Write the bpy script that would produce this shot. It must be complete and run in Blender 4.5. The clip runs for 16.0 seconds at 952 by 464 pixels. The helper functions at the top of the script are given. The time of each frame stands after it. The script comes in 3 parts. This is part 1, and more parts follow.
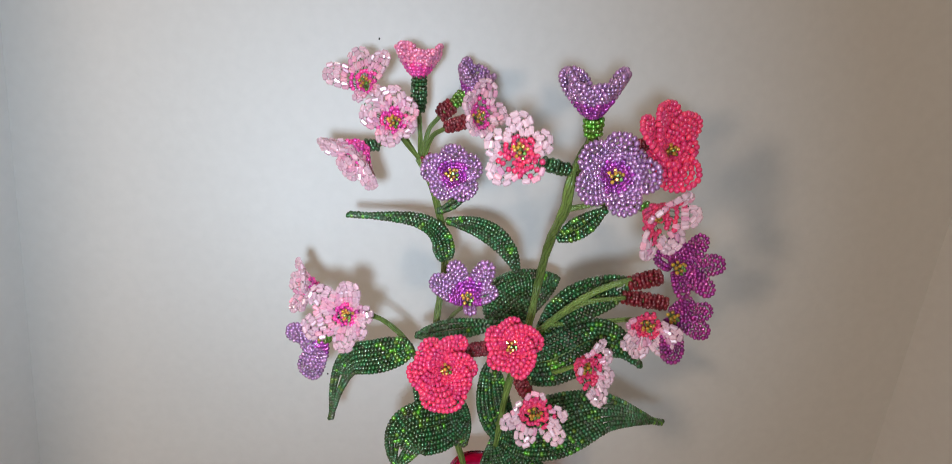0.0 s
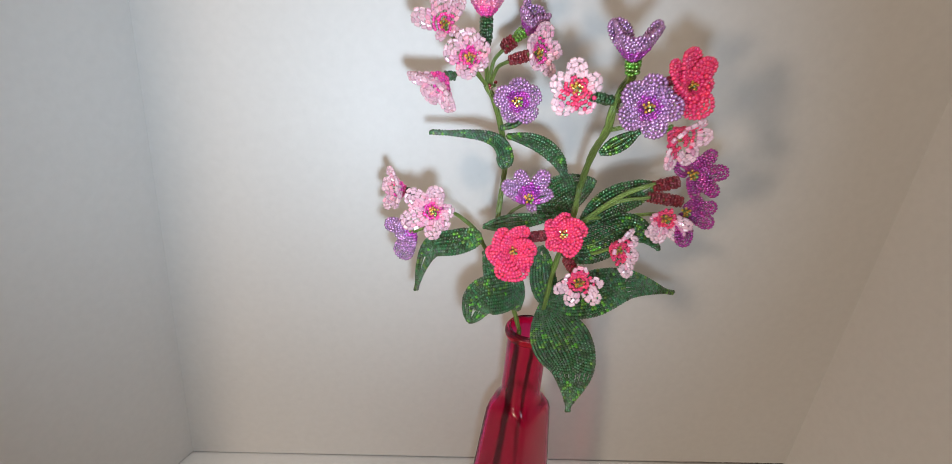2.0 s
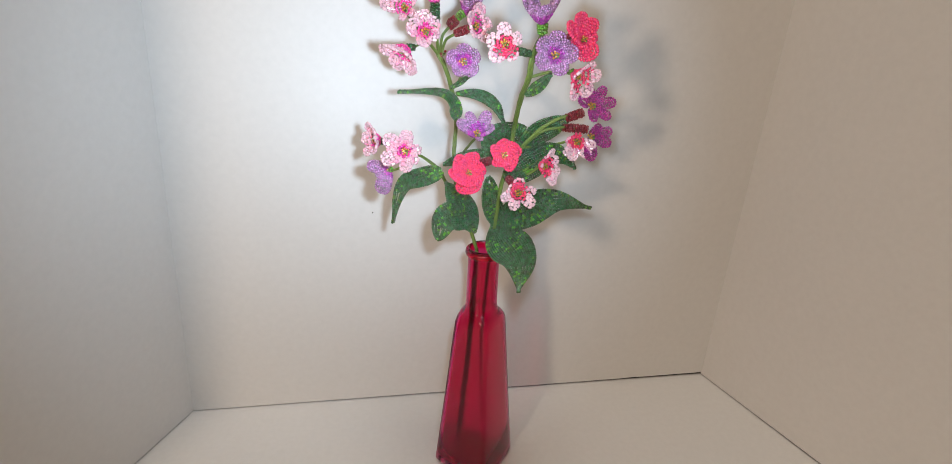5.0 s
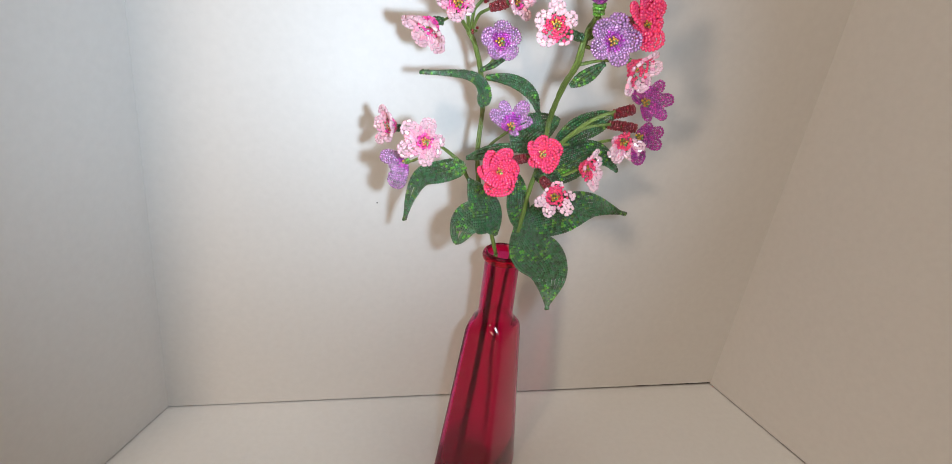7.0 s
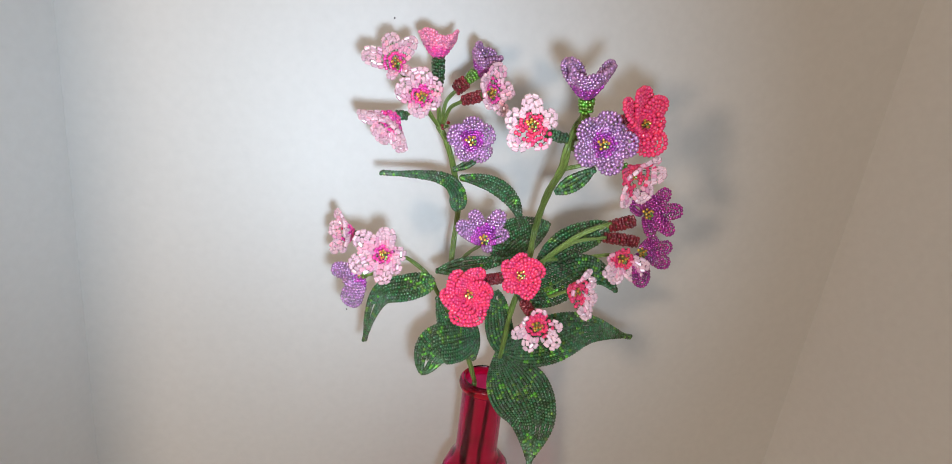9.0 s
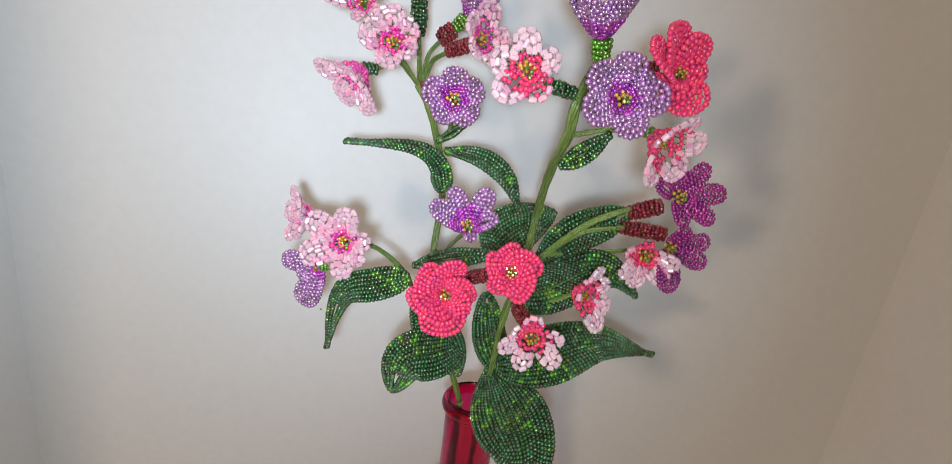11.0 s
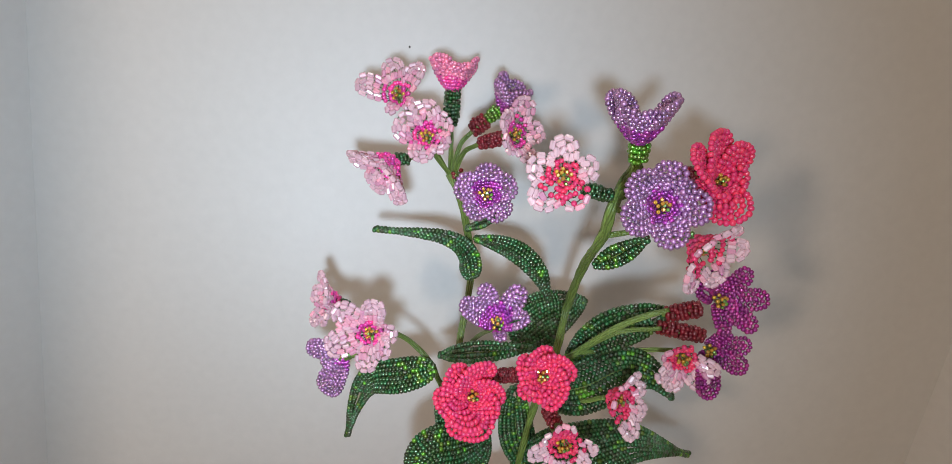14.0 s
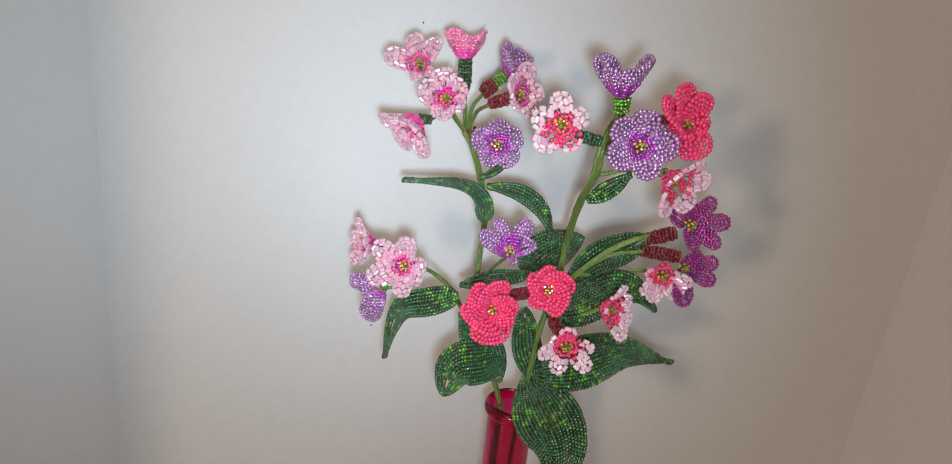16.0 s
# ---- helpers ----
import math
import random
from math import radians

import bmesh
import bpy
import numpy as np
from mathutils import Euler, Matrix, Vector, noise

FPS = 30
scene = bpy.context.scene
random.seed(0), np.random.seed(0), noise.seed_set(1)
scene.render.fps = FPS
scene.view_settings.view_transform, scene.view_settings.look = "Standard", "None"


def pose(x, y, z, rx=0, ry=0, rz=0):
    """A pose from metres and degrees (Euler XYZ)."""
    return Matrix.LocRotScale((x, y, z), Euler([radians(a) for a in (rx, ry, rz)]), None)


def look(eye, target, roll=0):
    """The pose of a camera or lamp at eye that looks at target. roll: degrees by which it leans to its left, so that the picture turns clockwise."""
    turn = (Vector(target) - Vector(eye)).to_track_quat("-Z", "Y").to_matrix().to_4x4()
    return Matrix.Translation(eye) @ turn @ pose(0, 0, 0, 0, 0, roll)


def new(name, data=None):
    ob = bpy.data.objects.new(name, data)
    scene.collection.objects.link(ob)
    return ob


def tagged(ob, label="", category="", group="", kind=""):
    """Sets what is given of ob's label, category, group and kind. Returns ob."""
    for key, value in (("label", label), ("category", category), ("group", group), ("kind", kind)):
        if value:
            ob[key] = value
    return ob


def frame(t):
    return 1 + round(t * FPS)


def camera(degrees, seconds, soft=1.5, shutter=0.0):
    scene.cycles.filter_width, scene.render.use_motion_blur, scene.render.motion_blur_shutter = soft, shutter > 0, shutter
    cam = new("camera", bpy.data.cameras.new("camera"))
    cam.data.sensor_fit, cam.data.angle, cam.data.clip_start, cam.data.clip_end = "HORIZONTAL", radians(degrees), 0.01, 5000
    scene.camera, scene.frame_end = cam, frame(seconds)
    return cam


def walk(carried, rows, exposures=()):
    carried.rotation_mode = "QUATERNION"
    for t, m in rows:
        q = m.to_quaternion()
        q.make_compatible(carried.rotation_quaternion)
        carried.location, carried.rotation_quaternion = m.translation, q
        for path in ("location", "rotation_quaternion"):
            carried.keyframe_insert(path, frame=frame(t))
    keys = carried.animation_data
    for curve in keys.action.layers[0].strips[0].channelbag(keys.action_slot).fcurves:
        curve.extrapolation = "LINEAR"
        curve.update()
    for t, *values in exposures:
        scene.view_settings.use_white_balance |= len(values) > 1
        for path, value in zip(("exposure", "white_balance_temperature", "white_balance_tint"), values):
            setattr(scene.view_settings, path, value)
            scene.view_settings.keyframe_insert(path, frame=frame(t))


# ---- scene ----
cam = camera(80.81, 16.0, soft=0.8, shutter=0.4)
PATH = [
    (0, (-0.02215, -0.18193, 0.33165), (0.1195, 1.7385, -0.2085), 4.95),
    (0.5, (-0.02328, -0.18396, 0.32289), (0.1261, 1.7324, -0.2296), 4.90),
    (1, (-0.02816, -0.19332, 0.32453), (0.1175, 1.6860, -0.3441), 5.09),
    (1.5, (-0.03695, -0.20630, 0.33478), (0.0970, 1.6292, -0.4481), 5.04),
    (2, (-0.04394, -0.22974, 0.35316), (0.0616, 1.5555, -0.5423), 4.37),
    (2.5, (-0.04368, -0.26888, 0.36770), (0.1082, 1.5219, -0.5098), 4.60),
    (3, (-0.05193, -0.30353, 0.37733), (0.1780, 1.5184, -0.4150), 4.38),
    (3.5, (-0.05443, -0.31846, 0.36810), (0.2339, 1.5074, -0.3956), 3.77),
    (4, (-0.05885, -0.31977, 0.35320), (0.2500, 1.4938, -0.4314), 2.91),
    (4.2, (-0.05908, -0.32113, 0.34960), (0.2437, 1.4875, -0.4487), 2.47),
    (6.3, (-0.06754, -0.29276, 0.33776), (0.2761, 1.4860, -0.5094), 3.83),
    (6.5, (-0.06976, -0.28362, 0.33905), (0.2929, 1.4843, -0.5229), 4.82),
    (7, (-0.07614, -0.27425, 0.33783), (0.2951, 1.4745, -0.5589), 6.40),
    (7.5, (-0.07320, -0.26679, 0.32737), (0.2777, 1.4823, -0.5767), 7.26),
    (8, (-0.06283, -0.24999, 0.33042), (0.2781, 1.5178, -0.5406), 8.05),
    (8.5, (-0.05190, -0.23572, 0.34100), (0.2791, 1.5870, -0.4128), 7.04),
    (8.7, (-0.04909, -0.23096, 0.34463), (0.2558, 1.6158, -0.3601), 6.30),
    (10.8, (-0.02712, -0.18462, 0.32015), (0.1867, 1.6888, -0.3467), 6.10),
    (11, (-0.02585, -0.18310, 0.32225), (0.1778, 1.6854, -0.3614), 6.59),
    (11.5, (-0.02634, -0.18293, 0.33188), (0.1471, 1.6924, -0.3412), 7.20),
    (12, (-0.02468, -0.18667, 0.33688), (0.1490, 1.7016, -0.2988), 7.78),
    (12.5, (-0.02287, -0.18703, 0.34001), (0.1561, 1.7131, -0.2580), 8.35),
    (13, (-0.02375, -0.18125, 0.33443), (0.1455, 1.7276, -0.2380), 8.00),
    (13.5, (-0.03187, -0.17262, 0.33996), (0.1258, 1.7369, -0.2334), 8.07),
    (14, (-0.03040, -0.17415, 0.33542), (0.0911, 1.7473, -0.2060), 6.90),
    (14.5, (-0.02667, -0.17898, 0.33227), (0.0819, 1.7481, -0.1917), 6.12),
    (15, (-0.02361, -0.18718, 0.32832), (0.0800, 1.7413, -0.1917), 5.16),
    (15.5, (-0.02856, -0.19476, 0.32837), (0.0925, 1.7103, -0.2684), 4.84),
    (16, (-0.03715, -0.21159, 0.33461), (0.0930, 1.6822, -0.2950), 5.18),
]
walk(cam, [(t, look(eye, target, roll)) for t, eye, target, roll in PATH],
     [(0, -0.36), (1.5, -0.26), (2.5, -0.09), (3.5, -0.01), (6.5, 0.08), (8.5, -0.06), (11, -0.22), (12.5, -0.2), (14, -0.4), (15, -0.4), (16, -0.31)])

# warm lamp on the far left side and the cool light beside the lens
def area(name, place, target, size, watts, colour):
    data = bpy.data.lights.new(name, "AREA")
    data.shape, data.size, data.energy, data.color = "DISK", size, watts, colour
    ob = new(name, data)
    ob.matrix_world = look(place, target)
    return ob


area("room_lamp", (-0.72, -0.95, 0.45), (0.05, 0.0, 0.22), 0.12, 3.9, (1.0, 0.76, 0.57))
area("phone_light", (-0.033, -0.232, 0.326), (-0.080, 0.05, 0.268), 0.017, 0.23, (0.66, 0.83, 1.0)).data.spread = radians(92)
# unseen fill from above, added to lift the base board
area("overhead_fill", (0.0, -0.30, 1.95), (0.0, -0.25, 0.0), 0.6, 7.6, (1.0, 0.89, 0.78))
world = bpy.data.worlds.new("world")
scene.world = world
world.use_nodes = True
world.node_tree.nodes["Background"].inputs[0].default_value = (0.86, 0.90, 1.0, 1)
world.node_tree.nodes["Background"].inputs[1].default_value = 0.2


# ---- materials ----
def material(name, colour, rough=0.5, single=False, metal=0.0, trans=0.0, coat=0.0, spec=0.5, vary=0.0, hue=0.0, grain=0.0, scale=400.0, bump=0.0, ior=1.5, glint=0.0, least=0.15):
    """A principled surface; vary and hue differ from piece to piece, grain and bump follow a fine noise."""
    m = bpy.data.materials.new(name)
    m.use_nodes = True
    nt = m.node_tree
    b = nt.nodes["Principled BSDF"]
    b.inputs["Roughness"].default_value, b.inputs["Metallic"].default_value = rough, metal
    b.inputs["Transmission Weight"].default_value, b.inputs["Coat Weight"].default_value = trans, coat
    b.inputs["Coat Roughness"].default_value, b.inputs["Coat IOR"].default_value = 0.30, 2.3
    b.inputs["Specular IOR Level"].default_value, b.inputs["IOR"].default_value = spec, ior
    b.inputs["Base Color"].default_value = (*colour, 1)
    source = None
    if glint:
        # each bead catches the light by its own amount
        geo, far, cut, power, mr = (nt.nodes.new(k) for k in ("ShaderNodeObjectInfo" if single else "ShaderNodeNewGeometry", "ShaderNodeMath", "ShaderNodeMath", "ShaderNodeMath", "ShaderNodeMapRange"))
        far.operation, cut.operation, power.operation = "MULTIPLY", "FRACT", "POWER"
        far.inputs[1].default_value, power.inputs[1].default_value = 37.7, 1.7
        mr.inputs["To Min"].default_value, mr.inputs["To Max"].default_value = least * glint, glint
        gloss = nt.nodes.new("ShaderNodeMapRange")
        gloss.inputs["To Min"].default_value, gloss.inputs["To Max"].default_value = rough * 1.5, rough * 0.65
        nt.links.new(cut.outputs[0], gloss.inputs["Value"])
        nt.links.new(gloss.outputs[0], b.inputs["Roughness"])
        for one, other in ((geo.outputs["Random" if single else "Random Per Island"], far.inputs[0]), (far.outputs[0], cut.inputs[0]), (cut.outputs[0], power.inputs[0]), (power.outputs[0], mr.inputs["Value"]), (mr.outputs[0], b.inputs["Coat Weight"])):
            nt.links.new(one, other)
    if vary or hue:
        geo, hsv = nt.nodes.new("ShaderNodeObjectInfo" if single else "ShaderNodeNewGeometry"), nt.nodes.new("ShaderNodeHueSaturation")
        hsv.inputs["Color"].default_value = (*colour, 1)
        for socket, low, high in (("Value", 1 - vary, 1 + vary), ("Hue", 0.5 - hue, 0.5 + hue)):
            mr = nt.nodes.new("ShaderNodeMapRange")
            mr.inputs["To Min"].default_value, mr.inputs["To Max"].default_value = low, high
            nt.links.new(geo.outputs["Random" if single else "Random Per Island"], mr.inputs["Value"])
            nt.links.new(mr.outputs[0], hsv.inputs[socket])
        source = hsv.outputs[0]
    if grain or bump:
        co, n1, n2 = nt.nodes.new("ShaderNodeTexCoord"), nt.nodes.new("ShaderNodeTexNoise"), nt.nodes.new("ShaderNodeTexNoise")
        n1.inputs["Scale"].default_value, n2.inputs["Scale"].default_value = scale, scale / 40
        n1.inputs["Detail"].default_value = n2.inputs["Detail"].default_value = 4
        for n in (n1, n2):
            nt.links.new(co.outputs["Object"], n.inputs["Vector"])
        if grain:
            add, mr, mix = nt.nodes.new("ShaderNodeMath"), nt.nodes.new("ShaderNodeMapRange"), nt.nodes.new("ShaderNodeHueSaturation")
            nt.links.new(n1.outputs[0], add.inputs[0])
            nt.links.new(n2.outputs[0], add.inputs[1])
            mr.inputs["From Min"].default_value, mr.inputs["From Max"].default_value = 0.6, 1.4
            mr.inputs["To Min"].default_value, mr.inputs["To Max"].default_value = 1 - grain, 1 + grain
            nt.links.new(add.outputs[0], mr.inputs["Value"])
            nt.links.new(mr.outputs[0], mix.inputs["Value"])
            mix.inputs["Color"].default_value = (*colour, 1)
            if source:
                nt.links.new(source, mix.inputs["Color"])
            source = mix.outputs[0]
        if bump:
            bm_ = nt.nodes.new("ShaderNodeBump")
            bm_.inputs["Strength"].default_value, bm_.inputs["Distance"].default_value = bump, 0.0006
            nt.links.new(n1.outputs[0], bm_.inputs["Height"])
            nt.links.new(bm_.outputs[0], b.inputs["Normal"])
    if source:
        nt.links.new(source, b.inputs["Base Color"])
    return m


BOARD = material("white_board", (0.74, 0.735, 0.72), 0.55, grain=0.035, scale=220, bump=0.12)
SHELL = material("room_paint", (0.55, 0.53, 0.50), 0.7, grain=0.04, scale=60)
SPECK = material("black_speck", (0.02, 0.02, 0.02), 0.6)
GLASS = material("red_glass", (0.95, 0.04, 0.29), 0.10, trans=1.0, ior=1.42, spec=0.35)
GLASS_IN = material("red_glass_inside", (0.96, 0.08, 0.36), 0.28, trans=1.0, ior=1.42, spec=0.12)
PALE = material("pale_pink_bead", (0.95, 0.58, 0.67), 0.16, trans=0.3, glint=0.9, vary=0.12, hue=0.01)
ROSE = material("rose_bead", (1.0, 0.45, 0.59), 0.18, trans=0.25, glint=0.9, vary=0.2, hue=0.02)
WHITE = material("blush_white_bead", (0.98, 0.64, 0.70), 0.16, trans=0.25, glint=0.9, vary=0.12, hue=0.01)
MAGENTA = material("magenta_bead", (0.90, 0.06, 0.38), 0.3, metal=0.3, glint=0.8, vary=0.3, hue=0.02)
HOT = material("hot_pink_bead", (0.93, 0.28, 0.46), 0.3, metal=0.3, glint=0.8, vary=0.3, hue=0.015)
CORAL = material("coral_bead", (0.80, 0.038, 0.135), 0.32, glint=0.5, vary=0.14, hue=0.008)
LAVENDER = material("lavender_bead", (0.52, 0.27, 0.53), 0.38, metal=0.8, glint=1.0, least=0.3, vary=0.3, hue=0.018)
VIOLET = material("violet_bead", (0.50, 0.06, 0.48), 0.38, metal=0.75, glint=0.8, vary=0.35, hue=0.03)
PLUM = material("plum_bead", (0.42, 0.018, 0.28), 0.36, metal=0.8, glint=0.8, least=0.4, vary=0.35, hue=0.02)
GREEN = material("green_bead", (0.030, 0.126, 0.022), 0.38, metal=0.85, glint=1.0, least=0.3, vary=0.6, hue=0.05)
# real bright green beads on sleeves and stamens; painted glints on the leaves
LIME = material("lime_bead", (0.16, 0.38, 0.02), 0.36, metal=0.8, glint=0.9, least=0.4, vary=0.5, hue=0.03)
GREEN_LOOSE = material("loose_green_bead", (0.030, 0.126, 0.022), 0.38, single=True, metal=0.85, glint=1.0, least=0.3, vary=0.6, hue=0.05)
LIME_GLINT_LOOSE = material("loose_lime_glint_bead", (0.16, 0.38, 0.02), 0.36, single=True, metal=0.8, glint=0.9, least=0.4, vary=0.5, hue=0.03)
DARKRED = material("dark_red_bead", (0.19, 0.006, 0.014), 0.25, metal=0.3, glint=0.5, vary=0.4)
GOLD = material("gold_bead", (0.78, 0.50, 0.05), 0.3, metal=0.5, glint=0.6, vary=0.3, hue=0.03)
THREAD = material("green_thread", (0.15, 0.215, 0.045), 0.36, grain=0.45, vary=0.35, scale=1300, bump=0.6)
streak = THREAD.node_tree.nodes.new("ShaderNodeMapping")
streak.inputs["Scale"].default_value = (1.6, 1.6, 0.10)
for node in [n for n in THREAD.node_tree.nodes if n.bl_idname == "ShaderNodeTexNoise"]:
    THREAD.node_tree.links.new(THREAD.node_tree.nodes["Texture Coordinate"].outputs["Object"], streak.inputs["Vector"])
    THREAD.node_tree.links.new(streak.outputs["Vector"], node.inputs["Vector"])
WIRE = material("green_wire", (0.02, 0.07, 0.02), 0.35, metal=0.5)


# ---- mesh helpers ----
def part(name, bm, mats, parent, label=""):
    mesh = bpy.data.meshes.new(name)
    bm.to_mesh(mesh)
    bm.free()
    for m in mats if isinstance(mats, (list, tuple)) else [mats]:
        mesh.materials.append(m)
    ob = new(name, mesh)
    ob.parent = parent
    if label:
        ob["label"] = label
    return ob


class Beads:
    """Gathers beads, wires and tubes, and turns them into one mesh."""

    def __init__(self):
        self.v, self.f, self.m, self.s = [], [], [], []

    def ring_solid(self, centre, axis, rings, sides, mat, smooth, turn=0.0):
        axis = axis.normalized()
        a = axis.orthogonal().normalized()
        b = axis.cross(a)
        base = len(self.v)
        for along, r in rings:
            for i in range(sides):
                w = turn + math.tau * i / sides
                self.v.append(centre + axis * along + (a * math.cos(w) + b * math.sin(w)) * r)
        for k in range(len(rings) - 1):
            for i in range(sides):
                j = (i + 1) % sides
                self.f.append((base + k * sides + i, base + k * sides + j, base + (k + 1) * sides + j, base + (k + 1) * sides + i))
                self.m.append(mat), self.s.append(smooth)
        for k, way in ((0, -1), (len(rings) - 1, 1)):
            loop = [base + k * sides + i for i in range(sides)]
            self.f.append(tuple(loop if way > 0 else loop[::-1]))
            self.m.append(mat), self.s.append(False)

    def bead(self, centre, axis, r, mat=0):
        """A round seed bead threaded along axis."""
        r *= random.uniform(0.92, 1.06)
        h = r * random.uniform(0.74, 0.88)
        axis = axis + Vector((random.uniform(-.12, .12), random.uniform(-.12, .12), random.uniform(-.12, .12)))
        self.ring_solid(centre, axis, ((-h, 0.50 * r), (-0.72 * h, 0.82 * r), (-0.25 * h, r), (0.25 * h, r), (0.72 * h, 0.82 * r), (h, 0.50 * r)), 9, mat, True, random.random())

    def cut(self, centre, axis, r, half, mat=0):
        """A six-sided cut bead with flat faces."""
        r *= random.uniform(0.92, 1.06)
        half *= random.uniform(0.9, 1.05)
        axis = axis + Vector((random.uniform(-.15, .15), random.uniform(-.15, .15), random.uniform(-.15, .15)))
        self.ring_solid(centre, axis, ((-half, 0.60 * r), (-0.74 * half, r), (0.74 * half, r), (half, 0.60 * r)), 7, mat, False, random.random())

    def tube(self, pts, r0, r1, mat=0, sides=8, ridge=0.0):
        """A tapered tube along pts."""
        base, n = len(self.v), len(pts)
        side = None
        for k, p in enumerate(pts):
            way = (pts[min(k + 1, n - 1)] - pts[max(k - 1, 0)]).normalized()
            side = (side - way * side.dot(way)).normalized() if side else way.orthogonal().normalized()
            other = way.cross(side)
            r = r0 + (r1 - r0) * k / (n - 1)
            if ridge:
                r *= 1 + ridge * (1 if k % 2 else -1)
            for i in range(sides):
                w = math.tau * i / sides
                self.v.append(p + (side * math.cos(w) + other * math.sin(w)) * r)
        for k in range(n - 1):
            for i in range(sides):
                j = (i + 1) % sides
                self.f.append((base + k * sides + i, base + k * sides + j, base + (k + 1) * sides + j, base + (k + 1) * sides + i))
                self.m.append(mat), self.s.append(True)
        self.f.append(tuple(base + i for i in range(sides))[::-1]), self.f.append(tuple(base + (n - 1) * sides + i for i in range(sides)))
        self.m += [mat, mat]
        self.s += [False, False]

    def make(self, name, mats, parent, label=""):
        mesh = bpy.data.meshes.new(name)
        mesh.from_pydata([tuple(p) for p in self.v], [], self.f)
        for m in mats:
            mesh.materials.append(m)
        mesh.polygons.foreach_set("material_index", self.m)
        mesh.polygons.foreach_set("use_smooth", self.s)
        mesh.update()
        ob = new(name, mesh)
        ob.parent = parent
        if label:
            ob["label"] = label
        return ob


def spline(pts, n):
    """n + 1 points of a smooth curve through pts."""
    pts = [Vector(p) for p in pts]
    q = [2 * pts[0] - pts[1], *pts, 2 * pts[-1] - pts[-2]]
    out = []
    for k in range(n + 1):
        u = k / n * (len(pts) - 1)
        i = min(int(u), len(pts) - 2)
        t = u - i
        a, b, c, d = q[i:i + 4]
        out.append(0.5 * (2 * b + (c - a) * t + (2 * a - 5 * b + 4 * c - d) * t * t + (3 * b - a - 3 * c + d) * t ** 3))
    return out


def march(path, step):
    """Places and directions at even steps along a polyline."""
    out, left = [], step * 0.5
    for a, b in zip(path, path[1:]):
        d = (b - a).length
        if d < 1e-9:
            continue
        while left <= d:
            out.append((a + (b - a) * (left / d), (b - a) / d))
            left += step
        left -= d
    return out


# ---- the setting: three white boards round a white base ----
TOP = 0.62
SKEW = 0.0031  # the back board stands nearer at its west end


def back_y(z):
    return 0.082 - 0.035 * z


def left_x(z):
    return -0.2272 + 0.074 * z


def right_x(z):
    return 0.2368 - 0.027 * z


def board(name, foot, head, away, thick=0.005, gap=0.0017, wave=0.0007):
    """An upright board between two foot points and two head points, with a slightly worn lower edge."""
    bm = bmesh.new()
    n, rows = 60, 6
    f0, f1, h0, h1, away = *(Vector(p) for p in (*foot, *head)), Vector(away)
    grid = []
    for i in range(n + 1):
        s = i / n
        low, high = f0.lerp(f1, s), h0.lerp(h1, s)
        low = low + Vector((0, 0, gap * (0.55 + 0.8 * s) + wave * s * noise.noise((s * 23, foot[0][0] * 9, 0)) + wave * 0.5 * s * math.sin(s * 7)))
        grid.append([bm.verts.new(low.lerp(high, j / rows) + d) for d in (Vector(), away * thick) for j in range(rows + 1)])
    for i in range(n):
        a, b = grid[i], grid[i + 1]
        m = rows + 1
        for j in range(rows):
            bm.faces.new((a[j], b[j], b[j + 1], a[j + 1]))
            bm.faces.new((a[m + j + 1], b[m + j + 1], b[m + j], a[m + j]))
        bm.faces.new((a[m], b[m], b[0], a[0]))
        bm.faces.new((a[rows], b[rows], b[m + rows], a[m + rows]))
    for g in (grid[0], grid[-1]):
        for j in range(rows):
            bm.faces.new((g[j], g[j + 1], g[rows + 2 + j], g[rows + 1 + j]))
    bmesh.ops.recalc_face_normals(bm, faces=bm.faces)
    return part(name, bm, BOARD, None)


def box(name, low, high, mat, parent=None, bevel=0.0):
    bm = bmesh.new()
    bmesh.ops.create_cube(bm, size=1, matrix=Matrix.Translation([(a + b) / 2 for a, b in zip(low, high)]) @ Matrix.Diagonal([*(b - a for a, b in zip(low, high)), 1]))
    if bevel:
        bmesh.ops.bevel(bm, geom=bm.edges[:], offset=bevel, segments=2, affect="EDGES")
    return part(name, bm, mat, parent)


LEFT_OUT, RIGHT_OUT = Vector((-0.42, -0.90, 0)).normalized(), Vector((0.31, -0.95, 0)).normalized()
bl, br = Vector((left_x(0), back_y(0) - SKEW, 0)), Vector((right_x(0), back_y(0), 0))
tl, tr = Vector((left_x(TOP), back_y(TOP) - SKEW, TOP)), Vector((right_x(TOP), back_y(TOP), TOP))
tagged(board("wall_north", (bl, br), (tl, tr), (0, 1, 0)), "upright matt white board behind the vase, worn lower edge", "wall", kind="structure")
tagged(board("wall_west", (bl, bl + LEFT_OUT * 0.30), (tl, tl + LEFT_OUT * 0.30), (-0.9, 0.42, 0)), "upright matt white side board", "wall", kind="structure")
tagged(board("wall_east", (br, br + RIGHT_OUT * 0.40), (tr, tr + RIGHT_OUT * 0.40), (0.95, 0.31, 0)), "upright matt white side board, slightly splayed", "wall", kind="structure")
tagged(box("floor", (-1.6, -1.6, -0.02), (1.6, 1.4, 0.0), BOARD), "matt white base board under the vase", "floor", kind="structure")

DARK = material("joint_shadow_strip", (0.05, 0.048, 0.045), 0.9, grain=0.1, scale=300)


